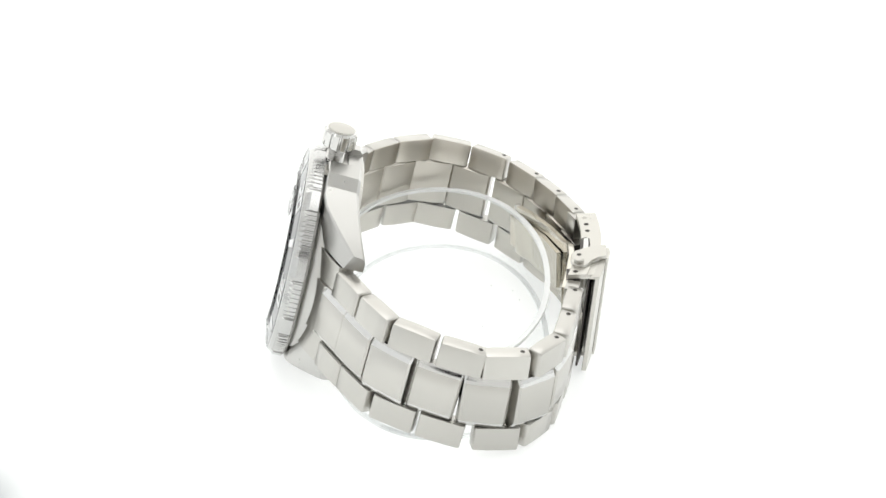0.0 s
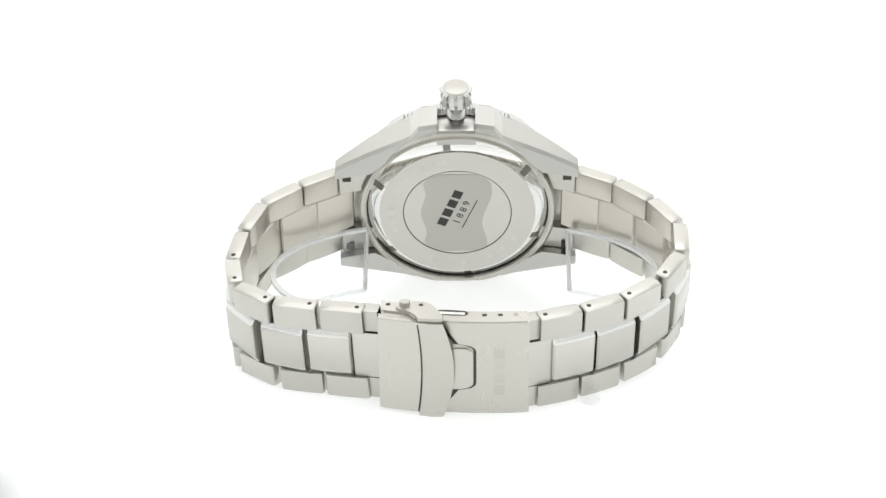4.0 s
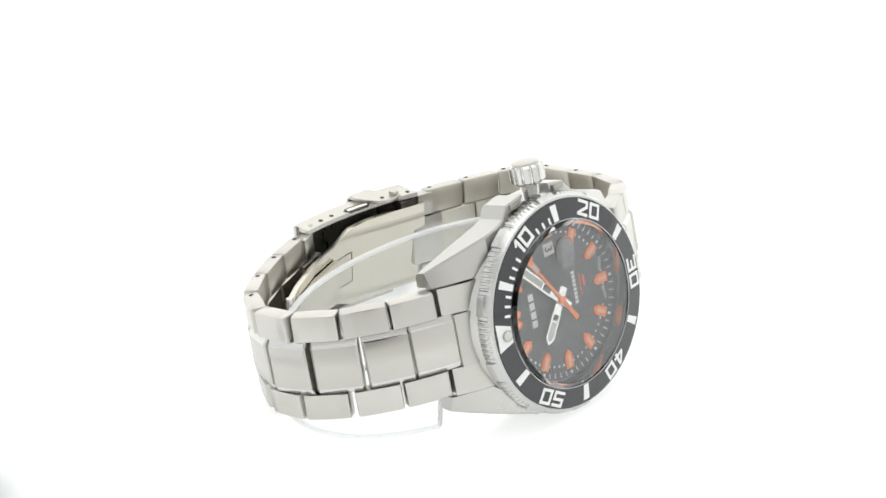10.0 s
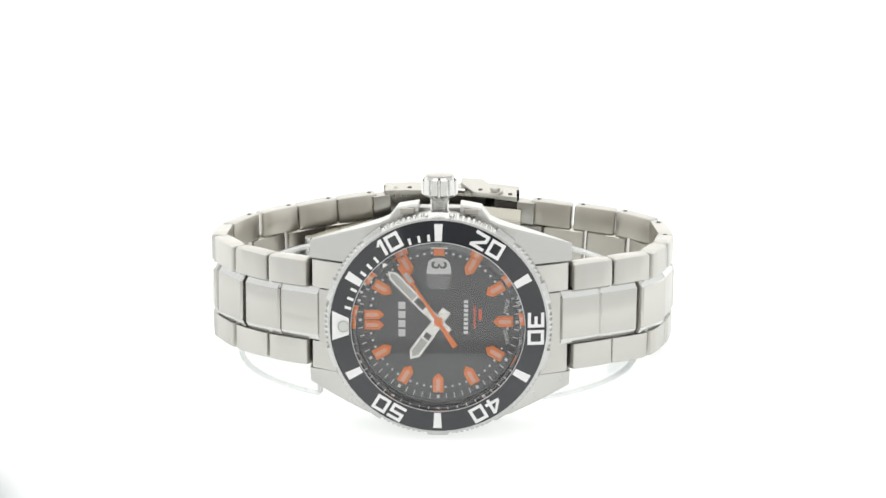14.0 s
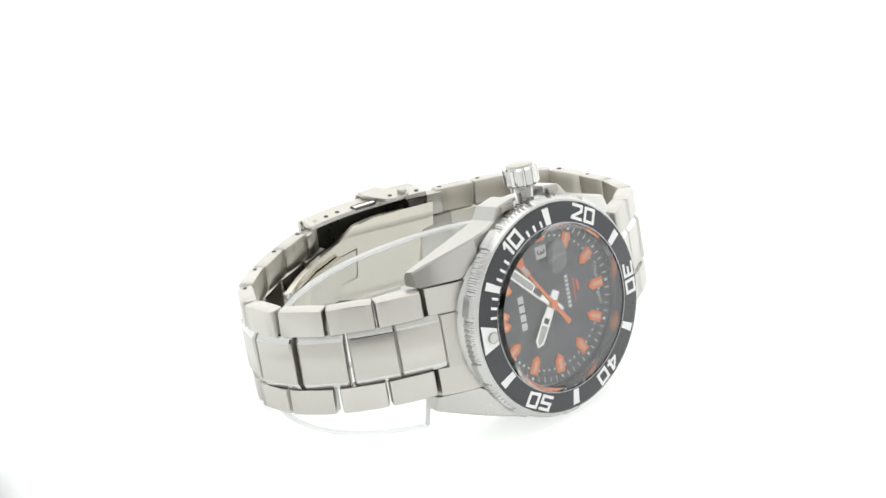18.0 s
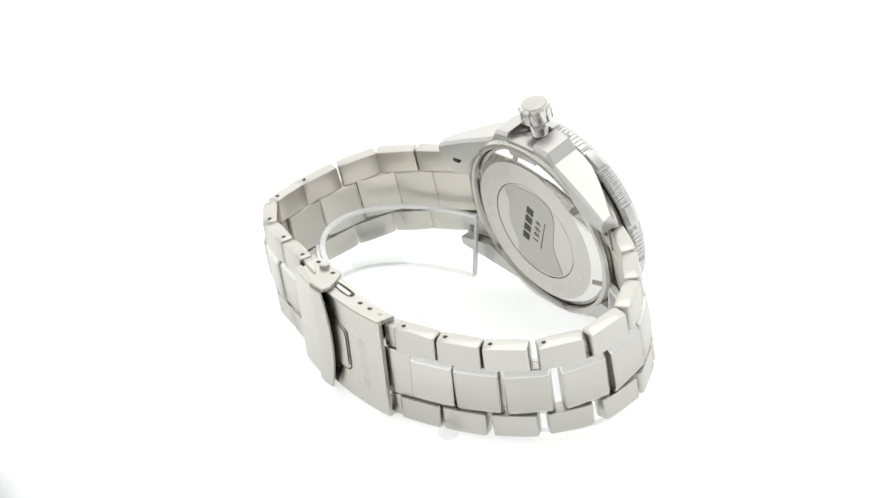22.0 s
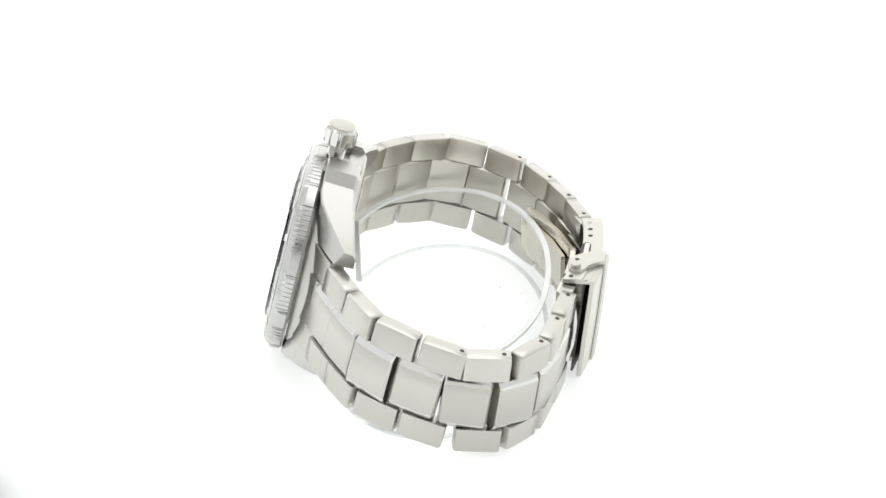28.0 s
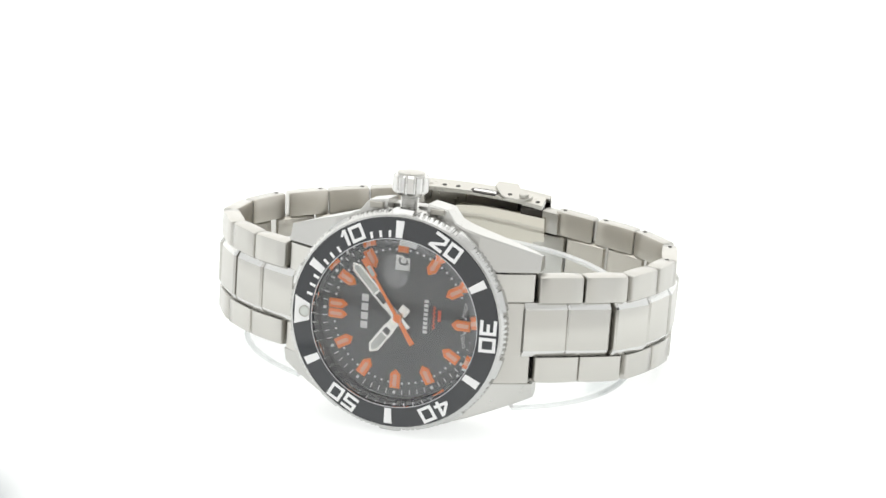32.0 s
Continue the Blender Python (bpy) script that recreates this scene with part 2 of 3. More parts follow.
def lug(sx, sz):
    """A lug with its flank; on the crown's side the flank rises into a shoulder that guards the crown."""
    secs = []
    for x, top in FLANK:
        k = max(0.0, (x - 8.0) / 16.4)
        if sz < 0:
            top = min(top, math.sqrt(max(0.0, 20.25 ** 2 - x * x)) if x < 8.0 else 99.0)
        zin = max(10.6 if x > 16 else 8.0, math.sqrt(max(0.0, 19.2 ** 2 - x * x)))
        yf = 4.35 + 5.7 * max(0.0, (x - 12.5) / 11.8) ** 1.2
        yb = 10.9 + 2.9 * k ** 1.3
        slant = 0.3 + 1.1 * max(0.0, (x - 11.0) / 13.3)      # the front face leans back toward the flank
        ring = [(zin, yf), (top - 0.35, yf + slant - 0.25), (top, yf + slant), (top - 0.3, yb - 0.6), (top - 1.0, yb), (zin, yb)]
        secs.append([(sx * x, y, sz * z) for z, y in ring])
    return loft(secs, 0.16, 2)


case = part("case", lathe([(15.2, 4.5), (19.2, 4.5), (19.6, 5.0), (20.2, 7.0), (20.2, 9.6), (19.4, 10.8), (18.6, 10.95), (18.6, 9.0), (15.2, 9.0)], 120), brushed_case, watch, "brushed steel case with angular lugs", CASE)
for sx in (1, -1):
    for sz in (1, -1):
        part("lug", lug(sx, sz), brushed_case, case, "crown-side lug running into a crown guard" if sz > 0 else "", smooth=13)

part("crown_seat", box(7.9, 3.0, 4.0, 0.5, 2, (0, 9.7, 18.7)), brushed_case, case, "satin seat behind the crown tube")
# guard slots are raised boxes; a darker steel stands for their shade
for sx in (1, -1):
    part("guard_slot", box(2.6, 1.0, 1.1, 0.12, 1, (sx * 5.8, 4.3, 20.75)), slot_steel, case)

# crown, pulled out on its threaded tube
CROWN_Y = 5.5


def crown_wave(a, r):
    return r - (0.32 if (r > 2.9 and math.cos(12 * a) > 0.55) else 0.0)


def upright(bm, y):
    for v in bm.verts:
        x, h, z = v.co
        v.co = Vector((x, y + z, h))
    return bm


crown = part("crown", upright(lathe([(0, 23.3), (2.6, 23.3), (3.3, 23.9), (3.3, 26.7), (2.9, 27.1), (0, 27.1)], 144, crown_wave), CROWN_Y),
             polished, watch, "fluted polished steel crown, pulled out", CASE)
part("crown_cap", upright(lathe([(0, 27.05), (2.6, 27.05), (2.5, 27.35), (1.6, 27.55), (0, 27.6)], 48), CROWN_Y), satin, crown)
thread = [(0, 20.2)]
for i in range(9):
    thread += [(1.75, 20.2 + 0.38 * i), (1.5, 20.39 + 0.38 * i)]
part("threaded_tube", upright(lathe(thread + [(1.75, 23.7), (0, 23.7)], 32), CROWN_Y), polished, crown)


# rotating bezel
def bezel_wave(a, r):
    if r < 20.6:
        return r
    d = (math.degrees(a) - 18) % 36
    d = min(d, 36 - d)
    if d < 5.6:
        return r + 0.25
    if d < 7.4:
        return r - 0.2
    return r + (0.08 if math.cos(a * 130) > -0.2 else -0.14)


bezel = part("bezel", lathe([(15.8, 1.2), (15.9, 0.25), (19.72, 0.95), (19.76, 0.72), (20.1, 0.88), (20.4, 1.45), (20.75, 2.1), (20.75, 3.8), (20.2, 4.3), (15.8, 4.3)], 1080, bezel_wave),
             bezel_steel, watch, "steel rotating bezel with notched grip", CASE, 28)
part("crystal_ring", lathe([(15.76, 0.0), (15.93, -0.03), (15.93, 1.1), (15.76, 1.1)], 120), flange_black, bezel)
part("bezel_insert", lathe([(15.95, 0.60), (15.95, 0.0), (19.7, 0.65), (19.7, 1.2)], 128), ceramic, bezel, "glossy black ceramic ring with white minute scale")


def insert_y(r):
    return 0.65 * (r - 15.95) / 3.75


def on_insert(bm, fine=0):
    if fine:
        bmesh.ops.subdivide_edges(bm, edges=[e for e in bm.edges if e.calc_length() > 0.5], cuts=fine)
        bmesh.ops.triangulate(bm, faces=bm.faces[:])
    for v in bm.verts:
        v.co.y += insert_y(math.hypot(v.co.x, v.co.z)) - 0.06
    return bm


for m in (5, 15, 25, 35, 45, 55):
    part("hour_bar", on_insert(prism(turned([(16.1, -0.62), (16.1, 0.62), (19.15, 0.78), (19.15, -0.78)], m * 6), -0.03, 0.05)), white_mark, bezel)
for m in (2, 3, 4, 6, 7, 8, 12, 13, 14):
    part("minute_bar", on_insert(prism(turned([(16.15, -0.24), (16.15, 0.24), (17.35, 0.24), (17.35, -0.24)], m * 6), -0.03, 0.05)), white_mark, bezel)
part("triangle", on_insert(prism(turned([(16.2, -1.55), (16.2, 1.55), (19.3, 2.75), (19.3, -2.75)], 0), -0.03, 0.05)), white_mark, bezel)
pip = lathe([(0, -0.34), (0.7, -0.31), (0.95, -0.2), (0.95, 0.2), (0, 0.2)], 32)
for v in pip.verts:
    v.co.x -= 17.2
    v.co.y += insert_y(17.2)
part("lume_pip", pip, lume_white, bezel, "pale round luminous pip in a dark rim")
part("pip_rim", lathe([(0.95, -0.3), (1.07, -0.3), (1.07, 0.3), (0.95, 0.3)], 32), slot_steel, bezel, m=Matrix.Translation((-17.2 * MM, insert_y(17.2) * MM, 0)))
# squared numerals, each drawn from straight strokes: width, then four-cornered pieces
DW, DH, ST = 2.75, 3.0, 0.58


def bar(x0, y0, x1, y1):
    return [(x0, y0), (x1, y0), (x1, y1), (x0, y1)]


DIGITS = {
    "0": (DW, [bar(0, 0, DW, ST), bar(0, DH - ST, DW, DH), bar(0, ST, ST, DH - ST), bar(DW - ST, ST, DW, DH - ST)]),
    "1": (1.35, [bar(0.75, 0, 1.35, DH), [(0, 2.05), (0.42, 1.85), (0.75, 2.3), (0.75, DH)]]),
    "2": (DW, [bar(0, DH - ST, DW, DH), bar(0, 0, DW, ST), [(0, ST), (0.95, ST), (DW, 1.62), (DW - ST, 1.95)], [(DW - ST, 1.95), (DW, 1.62), (DW, DH - ST), (DW - ST, DH - ST)]]),
    "3": (DW, [bar(0, DH - ST, DW, DH), bar(0, 0, DW, ST), bar(DW - ST, ST, DW, DH - ST), bar(0.7, 1.5 - ST / 2, DW - ST, 1.5 + ST / 2)]),
    "4": (DW, [bar(1.6, 0, 1.6 + ST, DH), bar(0, 0.55, 1.6, 0.55 + ST), bar(1.6 + ST, 0.55, DW, 0.55 + ST), [(0, 0.55 + ST), (0.68, 0.55 + ST), (1.6, 2.3), (1.6, DH)]]),
    "5": (DW, [bar(0, DH - ST, DW, DH), bar(0, 0, DW, ST), bar(0, 1.86 - ST, ST, DH - ST), bar(ST, 1.86 - ST, DW, 1.86), bar(DW - ST, ST, DW, 1.86 - ST)]),
}


def numeral(text, deg):
    """Two digits side by side across the ring, their feet toward the dial's middle."""
    widths = [DIGITS[c][0] for c in text]
    left = -(sum(widths) + 0.5) / 2
    pieces = []
    for c, w in zip(text, widths):
        for quad in DIGITS[c][1]:
            pieces.append(prism(turned([(16.3 + v, left + u) for u, v in quad], deg), -0.03, 0.05))
        left += w + 0.5
    return on_insert(merge(*pieces), 2)


for n in (10, 20, 30, 40, 50):
    part("numeral", numeral(str(n), n * 6), white_mark, bezel)

# dial
DIAL_Y = 4.25
DIAL_AT = CASE @ pose(0, 0, 0.45 * MM)
dial = part("dial", lathe([(0, DIAL_Y), (15.1, DIAL_Y), (15.1, DIAL_Y + 0.6), (0, DIAL_Y + 0.6)], 96), dial_black, watch, "black sunburst dial with orange markers", DIAL_AT)
part("chapter_ring", lathe([(13.15, DIAL_Y + 0.05), (13.2, DIAL_Y - 0.04), (15.2, DIAL_Y - 0.62), (15.22, DIAL_Y + 0.3), (13.2, DIAL_Y + 0.3)], 120), dial_black, dial, "sloping black minute ring")
part("flange", lathe([(15.2, DIAL_Y - 0.9), (15.74, 0.95), (15.8, DIAL_Y + 0.2), (15.2, DIAL_Y + 0.2)], 120), flange_black, dial, "polished flange that mirrors the dial", pose(0, 0, -0.45 * MM))


def chapter_y(r):
    return -0.04 - 0.29 * max(0.0, r - 13.2)


def on_chapter(bm):
    for v in bm.verts:
        v.co.y += chapter_y(math.hypot(v.co.x, v.co.z))
    return bm


def marker(deg, tip, base, w, off=0.0):
    pts = [(tip, off), (tip + 1.0, off + w / 2), (base, off + w / 2), (base, off - w / 2), (tip + 1.0, off - w / 2)]
    e = w * 0.31
    inner = [(tip + 0.95, off), (tip + 1.25, off + w / 2 - e), (base - 0.35, off + w / 2 - e), (base - 0.35, off - w / 2 + e), (tip + 1.25, off - w / 2 + e)]
    part("hour_marker", prism(turned(pts, deg), DIAL_Y - 0.42, DIAL_Y, 0.1), orange, dial)
    part("lume_fill", prism(turned(inner, deg), DIAL_Y - 0.45, DIAL_Y - 0.36), lume, dial)


for h in range(1, 12):
    if h != 3:
        marker(30 * h, 9.95, 13.65, 2.0)
marker(0, 9.95, 13.65, 1.75, 0.97)
marker(0, 9.95, 13.65, 1.75, -0.97)
part("short_marker", prism(turned([(12.2, -1.0), (12.2, 1.0), (13.6, 1.0), (13.6, -1.0)], 90), DIAL_Y - 0.35, DIAL_Y, 0.06), orange, dial)
for i in range(60):
    if i % 5 and i not in (27, 28, 32, 33):
        part("minute_dot", prism(turned([(12.5, -0.2), (12.5, 0.2), (12.9, 0.2), (12.9, -0.2)], 6 * i), DIAL_Y - 0.05, DIAL_Y), white_mark, dial)
    w, r0, r1 = (0.26, 14.1, 14.65) if i % 5 == 0 else (0.075, 13.9, 14.8)
    part("minute_line", on_chapter(prism(turned([(r0, -w), (r0, w), (r1, w), (r1, -w)], 6 * i), DIAL_Y - 0.05, DIAL_Y + 0.02)), white_mark, dial)
# brand mark and product line as plain shapes
for i in range(4):
    z = -3.1 + 1.72 * i
    part("logo_block", prism([(-7.4, z), (-7.4, z + 1.35), (-6.1, z + 1.35), (-6.1, z)], DIAL_Y - 0.08, DIAL_Y), white_mark, dial)
for i in range(8):
    z = -2.5 + 0.83 * i
    part("print_block", prism([(4.6, z), (4.6, z + 0.58), (5.4, z + 0.58), (5.4, z)], DIAL_Y - 0.05, DIAL_Y), white_mark, dial)
zig = []
for i in range(13):
    zig.append((6.3 + (0.35 if i % 2 else -0.05), -1.5 + 0.36 * i))
part("red_wave", prism(zig + [(x + 0.3, z) for x, z in zig[::-1]], DIAL_Y - 0.05, DIAL_Y), red_print, dial)
part("red_bar", prism([(7.3, 0.1), (7.3, 2.2), (7.9, 2.2), (7.9, 0.1)], DIAL_Y - 0.05, DIAL_Y), red_print, dial)
part("dial_word", letters("SWISS", 1.05, 0.05, (-0.2, 0, 0.98), (-0.98, 0, -0.2), (12.45, DIAL_Y - 0.12, -2.9)), white_mark, dial)
part("dial_word", letters("MADE", 1.05, 0.05, (0.2, 0, 0.98), (-0.98, 0, 0.2), (12.45, DIAL_Y - 0.12, 2.9)), white_mark, dial)
part("date_window", prism([(-1.35, 8.75), (1.35, 8.75), (1.35, 11.2), (-1.35, 11.2)], DIAL_Y - 0.03, DIAL_Y + 0.1, 0.02), date_white, dial, "white date disc seen in its window")
part("date_numeral", letters("3", 2.7, 0.04, (0, 0, -1), (1, 0, 0), (0, DIAL_Y - 0.05, 10.0)), engraved, dial)


# pointers of the dial
def hand(name, deg, poly, y, th, material, label=""):
    return part(name, prism(turned(poly, deg), y - th, y, 0.04), material, watch, label, DIAL_AT)


HOUR, MINUTE, SECOND = 305.5, 45.5, 56.0
hour = hand("hour_hand", HOUR, [(-2.6, 0.95), (-2.6, -0.95), (2.6, -0.95), (2.6, -1.15), (7.6, -1.15), (8.9, 0), (7.6, 1.15), (2.6, 1.15), (2.6, 0.95)], DIAL_Y - 0.6, 0.22, hand_metal, "silvered hour hand with pale luminous fill")
part("lume_fill", prism(turned([(4.4, -0.7), (7.4, -0.7), (8.2, 0), (7.4, 0.7), (4.4, 0.7)], HOUR), DIAL_Y - 0.86, DIAL_Y - 0.8), lume_white, hour)
part("hand_slot", prism(turned([(2.9, -0.62), (4.0, -0.62), (4.0, 0.62), (2.9, 0.62)], HOUR), DIAL_Y - 0.85, DIAL_Y - 0.8), dial_black, hour)
minute = hand("minute_hand", MINUTE, [(-2.8, 0.8), (-2.8, -0.8), (3.0, -0.8), (3.2, -1.0), (11.9, -1.0), (13.2, 0), (11.9, 1.0), (3.2, 1.0), (3.0, 0.8)], DIAL_Y - 1.0, 0.2, hand_metal, "silvered minute hand with pale luminous fill")
part("lume_fill", prism(turned([(6.2, -0.6), (11.8, -0.6), (12.5, 0), (11.8, 0.6), (6.2, 0.6)], MINUTE), DIAL_Y - 1.24, DIAL_Y - 1.18), lume_white, minute)
part("hand_slot", prism(turned([(3.6, -0.55), (5.8, -0.55), (5.8, 0.55), (3.6, 0.55)], MINUTE), DIAL_Y - 1.23, DIAL_Y - 1.18), dial_black, minute)
second = hand("seconds_hand", SECOND, [(-5.6, 0.55), (-5.6, -0.55), (-1.5, -0.35), (0, -0.3), (8.6, -0.2), (8.6, -0.62), (12.6, -0.62), (12.6, 0.62), (8.6, 0.62), (8.6, 0.2), (0, 0.3), (-1.5, 0.35)], DIAL_Y - 1.3, 0.14, orange, "thin orange seconds hand")
part("lume_fill", prism(turned([(8.9, -0.36), (11.0, -0.36), (11.0, 0.36), (8.9, 0.36)], SECOND), DIAL_Y - 1.48, DIAL_Y - 1.43), lume_white, second)
part("hub", lathe([(0, DIAL_Y - 1.6), (0.8, DIAL_Y - 1.55), (0.85, DIAL_Y - 0.3), (0, DIAL_Y - 0.3)], 32), orange, second)

crystal = part("crystal", lathe([(0, -0.55), (14.9, -0.55), (15.5, 0.0), (15.75, 0.3), (15.75, 0.9), (0, 0.9)], 96), crystal_glass, watch, "clear flat crystal with a magnifier over the date", CASE, 8)
crystal.visible_shadow = False


def dome(cx, cz, hx, hz, y, h, n=28, rings=7):
    """A low lens with a rounded-square outline."""
    bm = bmesh.new()
    loops = []
    for j in range(rings + 1):
        q = j / rings
        loops.append([])
        for i in range(n):
            a = 2 * math.pi * i / n
            c, d = math.cos(a), math.sin(a)
            e = (abs(c) ** 2.7 + abs(d) ** 2.7) ** (-1 / 2.7)
            loops[-1].append(bm.verts.new((cx + hx * q * e * c, y - h * (1 - q ** 2.2), cz + hz * q * e * d)))
    base = [bm.verts.new((v.co.x, y + 0.16, v.co.z)) for v in loops[-1]]
    loops.append(base)
    for p, q in zip(loops, loops[1:]):
        for i in range(n):
            bm.faces.new((p[i], p[(i + 1) % n], q[(i + 1) % n], q[i]))
    bm.faces.new(base)
    bmesh.ops.remove_doubles(bm, verts=bm.verts, dist=1e-3)
    return bm


lens = part("date_magnifier", dome(0.1, 10.15, 2.35, 3.05, -0.66, 0.42), crystal_glass, crystal, "", smooth=30)
lens.visible_shadow = False

# case back
back = part("case_back", lathe([(11.1, 9.3), (18.4, 9.3), (18.4, 10.35), (16.0, 12.0), (11.1, 12.05)], 128), mirror_bevel, watch, "round polished steel case back with engraving", CASE)
part("back_disc", lathe([(0, 11.5), (10.93, 11.5), (10.93, 12.0), (10.85, 12.07), (0, 12.07)], 128), back_satin, back, "inner disc with a fine dark groove round it")
part("disc_groove", lathe([(10.7, 11.4), (11.2, 11.4), (11.2, 11.82), (10.7, 11.82)], 128), pin_dark, back)
part("case_rim", lathe([(18.75, 10.6), (18.75, 11.45), (19.0, 11.75), (19.7, 11.6), (20.2, 11.0), (20.2, 10.6)], 128), satin, back, "stepped rim round the case back")
part("back_ring", lathe([(18.62, 10.9), (18.95, 10.9), (18.95, 11.5), (18.62, 11.5)], 128), satin, back)
part("back_groove", lathe([(18.3, 9.9), (18.65, 9.9), (18.65, 10.5), (18.3, 10.5)], 128), pin_dark, back)
a = 100.0
for n in (7, 4, 8, 5, 6, 9, 4):
    for i in range(n):
        part("engraved_bar", prism(turned([(12.85, -0.42), (12.85, 0.42), (14.1, 0.42), (14.1, -0.42)], a), 12.05, 12.104), faint_engraving, back)
        a += 4.9
    a += 5.5
part("back_plate", lathe([(11.15, 11.7), (15.9, 11.7), (15.9, 12.07), (11.15, 12.11)], 128), back_satin, back)
cut = []
for i in range(17):
    z = -10.2 + 20.4 * i / 16
    lim = math.sqrt(10.75 ** 2 - z * z)
    cut.append((min(lim, 6.9 + 0.55 * math.cos(z * 0.62)), -min(lim, 6.2 - 0.12 * z * (z < 0) * -1 + 0.9 * math.sin((z - 2) * 0.42)), z))
part("matt_field", prism([(a, z) for a, b, z in cut] + [(b, z) for a, b, z in cut[::-1]], 11.9, 12.17), field_steel, back, "matt brushed field between two lighter arcs")
# notches lie on the bevel; darker steel stands for their recess shade
for i in range(6):
    a = 96.7 + 60 * i
    notch = []
    for w in (-0.75, 0.75):
        top, low = turned([(16.3, w), (18.3, w)], a)
        notch.append([(top[0], 11.83, top[1]), (low[0], 10.46, low[1]), (low[0], 9.9, low[1]), (top[0], 11.2, top[1])])
    part("key_notch", loft(notch), notch_shade_steel, back)
# maker's mark as blocks, year below it, on a slant
up_b, right_b = Vector((0.92, 0, 0.39)), Vector((-0.39, 0, 0.92))


def slanted(u, w, su, sw):
    c = up_b * u + right_b * w
    return [tuple((c + right_b * a * sw / 2 + up_b * b * su / 2).xz) for a, b in ((-1, -1), (1, -1), (1, 1), (-1, 1))]


for i in range(4):
    part("logo_block", prism(slanted(1.9, -3.2 + 2.6 * i, 1.9, 1.95), 12.16, 12.21), engraved, back)
part("year", letters("1 8 8 9", 2.1, 0.06, right_b, up_b, tuple(up_b * -0.7 + right_b * 0.7 + Vector((0, 12.19, 0))), 1.08), engraved, back)
part("underline", prism(slanted(-2.4, 0.75, 0.2, 8.2), 12.16, 12.21), engraved, back)

# ---- bracelet ----
# joints of the bracelet's middle line, mm in the turntable's frame, from the case to the clasp
JOINTS = {
    "six": [(22.7, -22.9, 7.8), (29.9, -18.9, 6.8), (37.1, -13.8, 5.3), (40.6, -5.6, 3.2), (42.2, 2.9, 0.9), (40.7, 12.0, -0.2), (33.1, 17.7, -0.8), (24.2, 20.1, -0.6), (15.5, 22.2, -0.4)],
    "twelve": [(-25.7, -22.1, 8.1), (-33.1, -18.3, 7.2), (-40.1, -12.3, 5.8), (-44.8, -4.7, 4.3), (-44.5, 3.9, 2.3), (-39.2, 12.8, 0.7), (-31.8, 18.5, -0.2), (-23.9, 22.5, -0.5), (-15.6, 25.5, -0.6)],
}
TILT = (14.5, 14.5, 14.5, 14.5, 14.0, 11.0, 8.5, 7.0, 6.0)


def frame_at(p, t, tilt):
    """Pose of a link: x along the bracelet, y outward, z across."""
    t = Vector(t).normalized()
    up = Vector((0, math.sin(radians(tilt)), math.cos(radians(tilt))))
    z = (up - t * up.dot(t)).normalized()
    y = z.cross(t)
    m = Matrix((t, y, z)).transposed().to_4x4()
    m.translation = (Vector(p) + Vector((0, 0, GROUND))) * MM
    return m


def outer_link_mesh(sz):
    """Side piece: flat outer face, rounded shoulder, slanting upper edge."""
    l = 4.24
    ring = [(-2.5, -1.5), (2.2, -1.5), (2.44, -1.38), (2.5, -1.1), (2.42, 0.9), (2.15, 1.42), (1.9, 1.5), (-2.5, 1.55)]
    secs = []
    for x, k in ((-l, 0.3), (-l + 0.1, 0.13), (-l + 0.32, 0.0), (-l * 0.35, -0.06), (l * 0.35, -0.06), (l - 0.32, 0.0), (l - 0.1, 0.13), (l, 0.3)):
        secs.append([(x, y - k * (1 if y > 0 else -1), sz * (z - (k if z > 0 else 0.0))) for z, y in ring])
    bm = loft(secs, 0.14, 2)
    bm.normal_update()
    for f in bm.faces:
        f.material_index = 1 if f.calc_center_median().y < -1.3 else 0
    return mesh_of("outer_link", bm, [brushed, inner_steel])


def centre_link_mesh():
    """Wider middle piece with polished sloping shoulders."""
    w, t, l = 5.1, 1.62, 4.36
    ring = [(-w, -t + 0.5), (-w + 0.4, -t), (w - 0.4, -t), (w, -t + 0.5), (w, t - 0.75), (w - 1.2, t + 0.05), (-w + 1.2, t + 0.05), (-w, t - 0.75)]
    secs = []
    for x, k in ((-l, 0.5), (-l + 0.35, 0.12), (-l * 0.4, 0.0), (l * 0.4, 0.0), (l - 0.35, 0.12), (l, 0.5)):
        secs.append([(x, y - k * (1 if y > 0 else -1), z) for z, y in ring])
    bm = loft(secs)
    bm.normal_update()
    for f in bm.faces:
        c = f.calc_center_median()
        f.material_index = 1 if abs(c.z) > w - 1.15 and c.y > 0.8 else 2 if c.y < -1.2 else 0
    return mesh_of("centre_link", bm, [brushed, shoulder_steel, inner_steel])


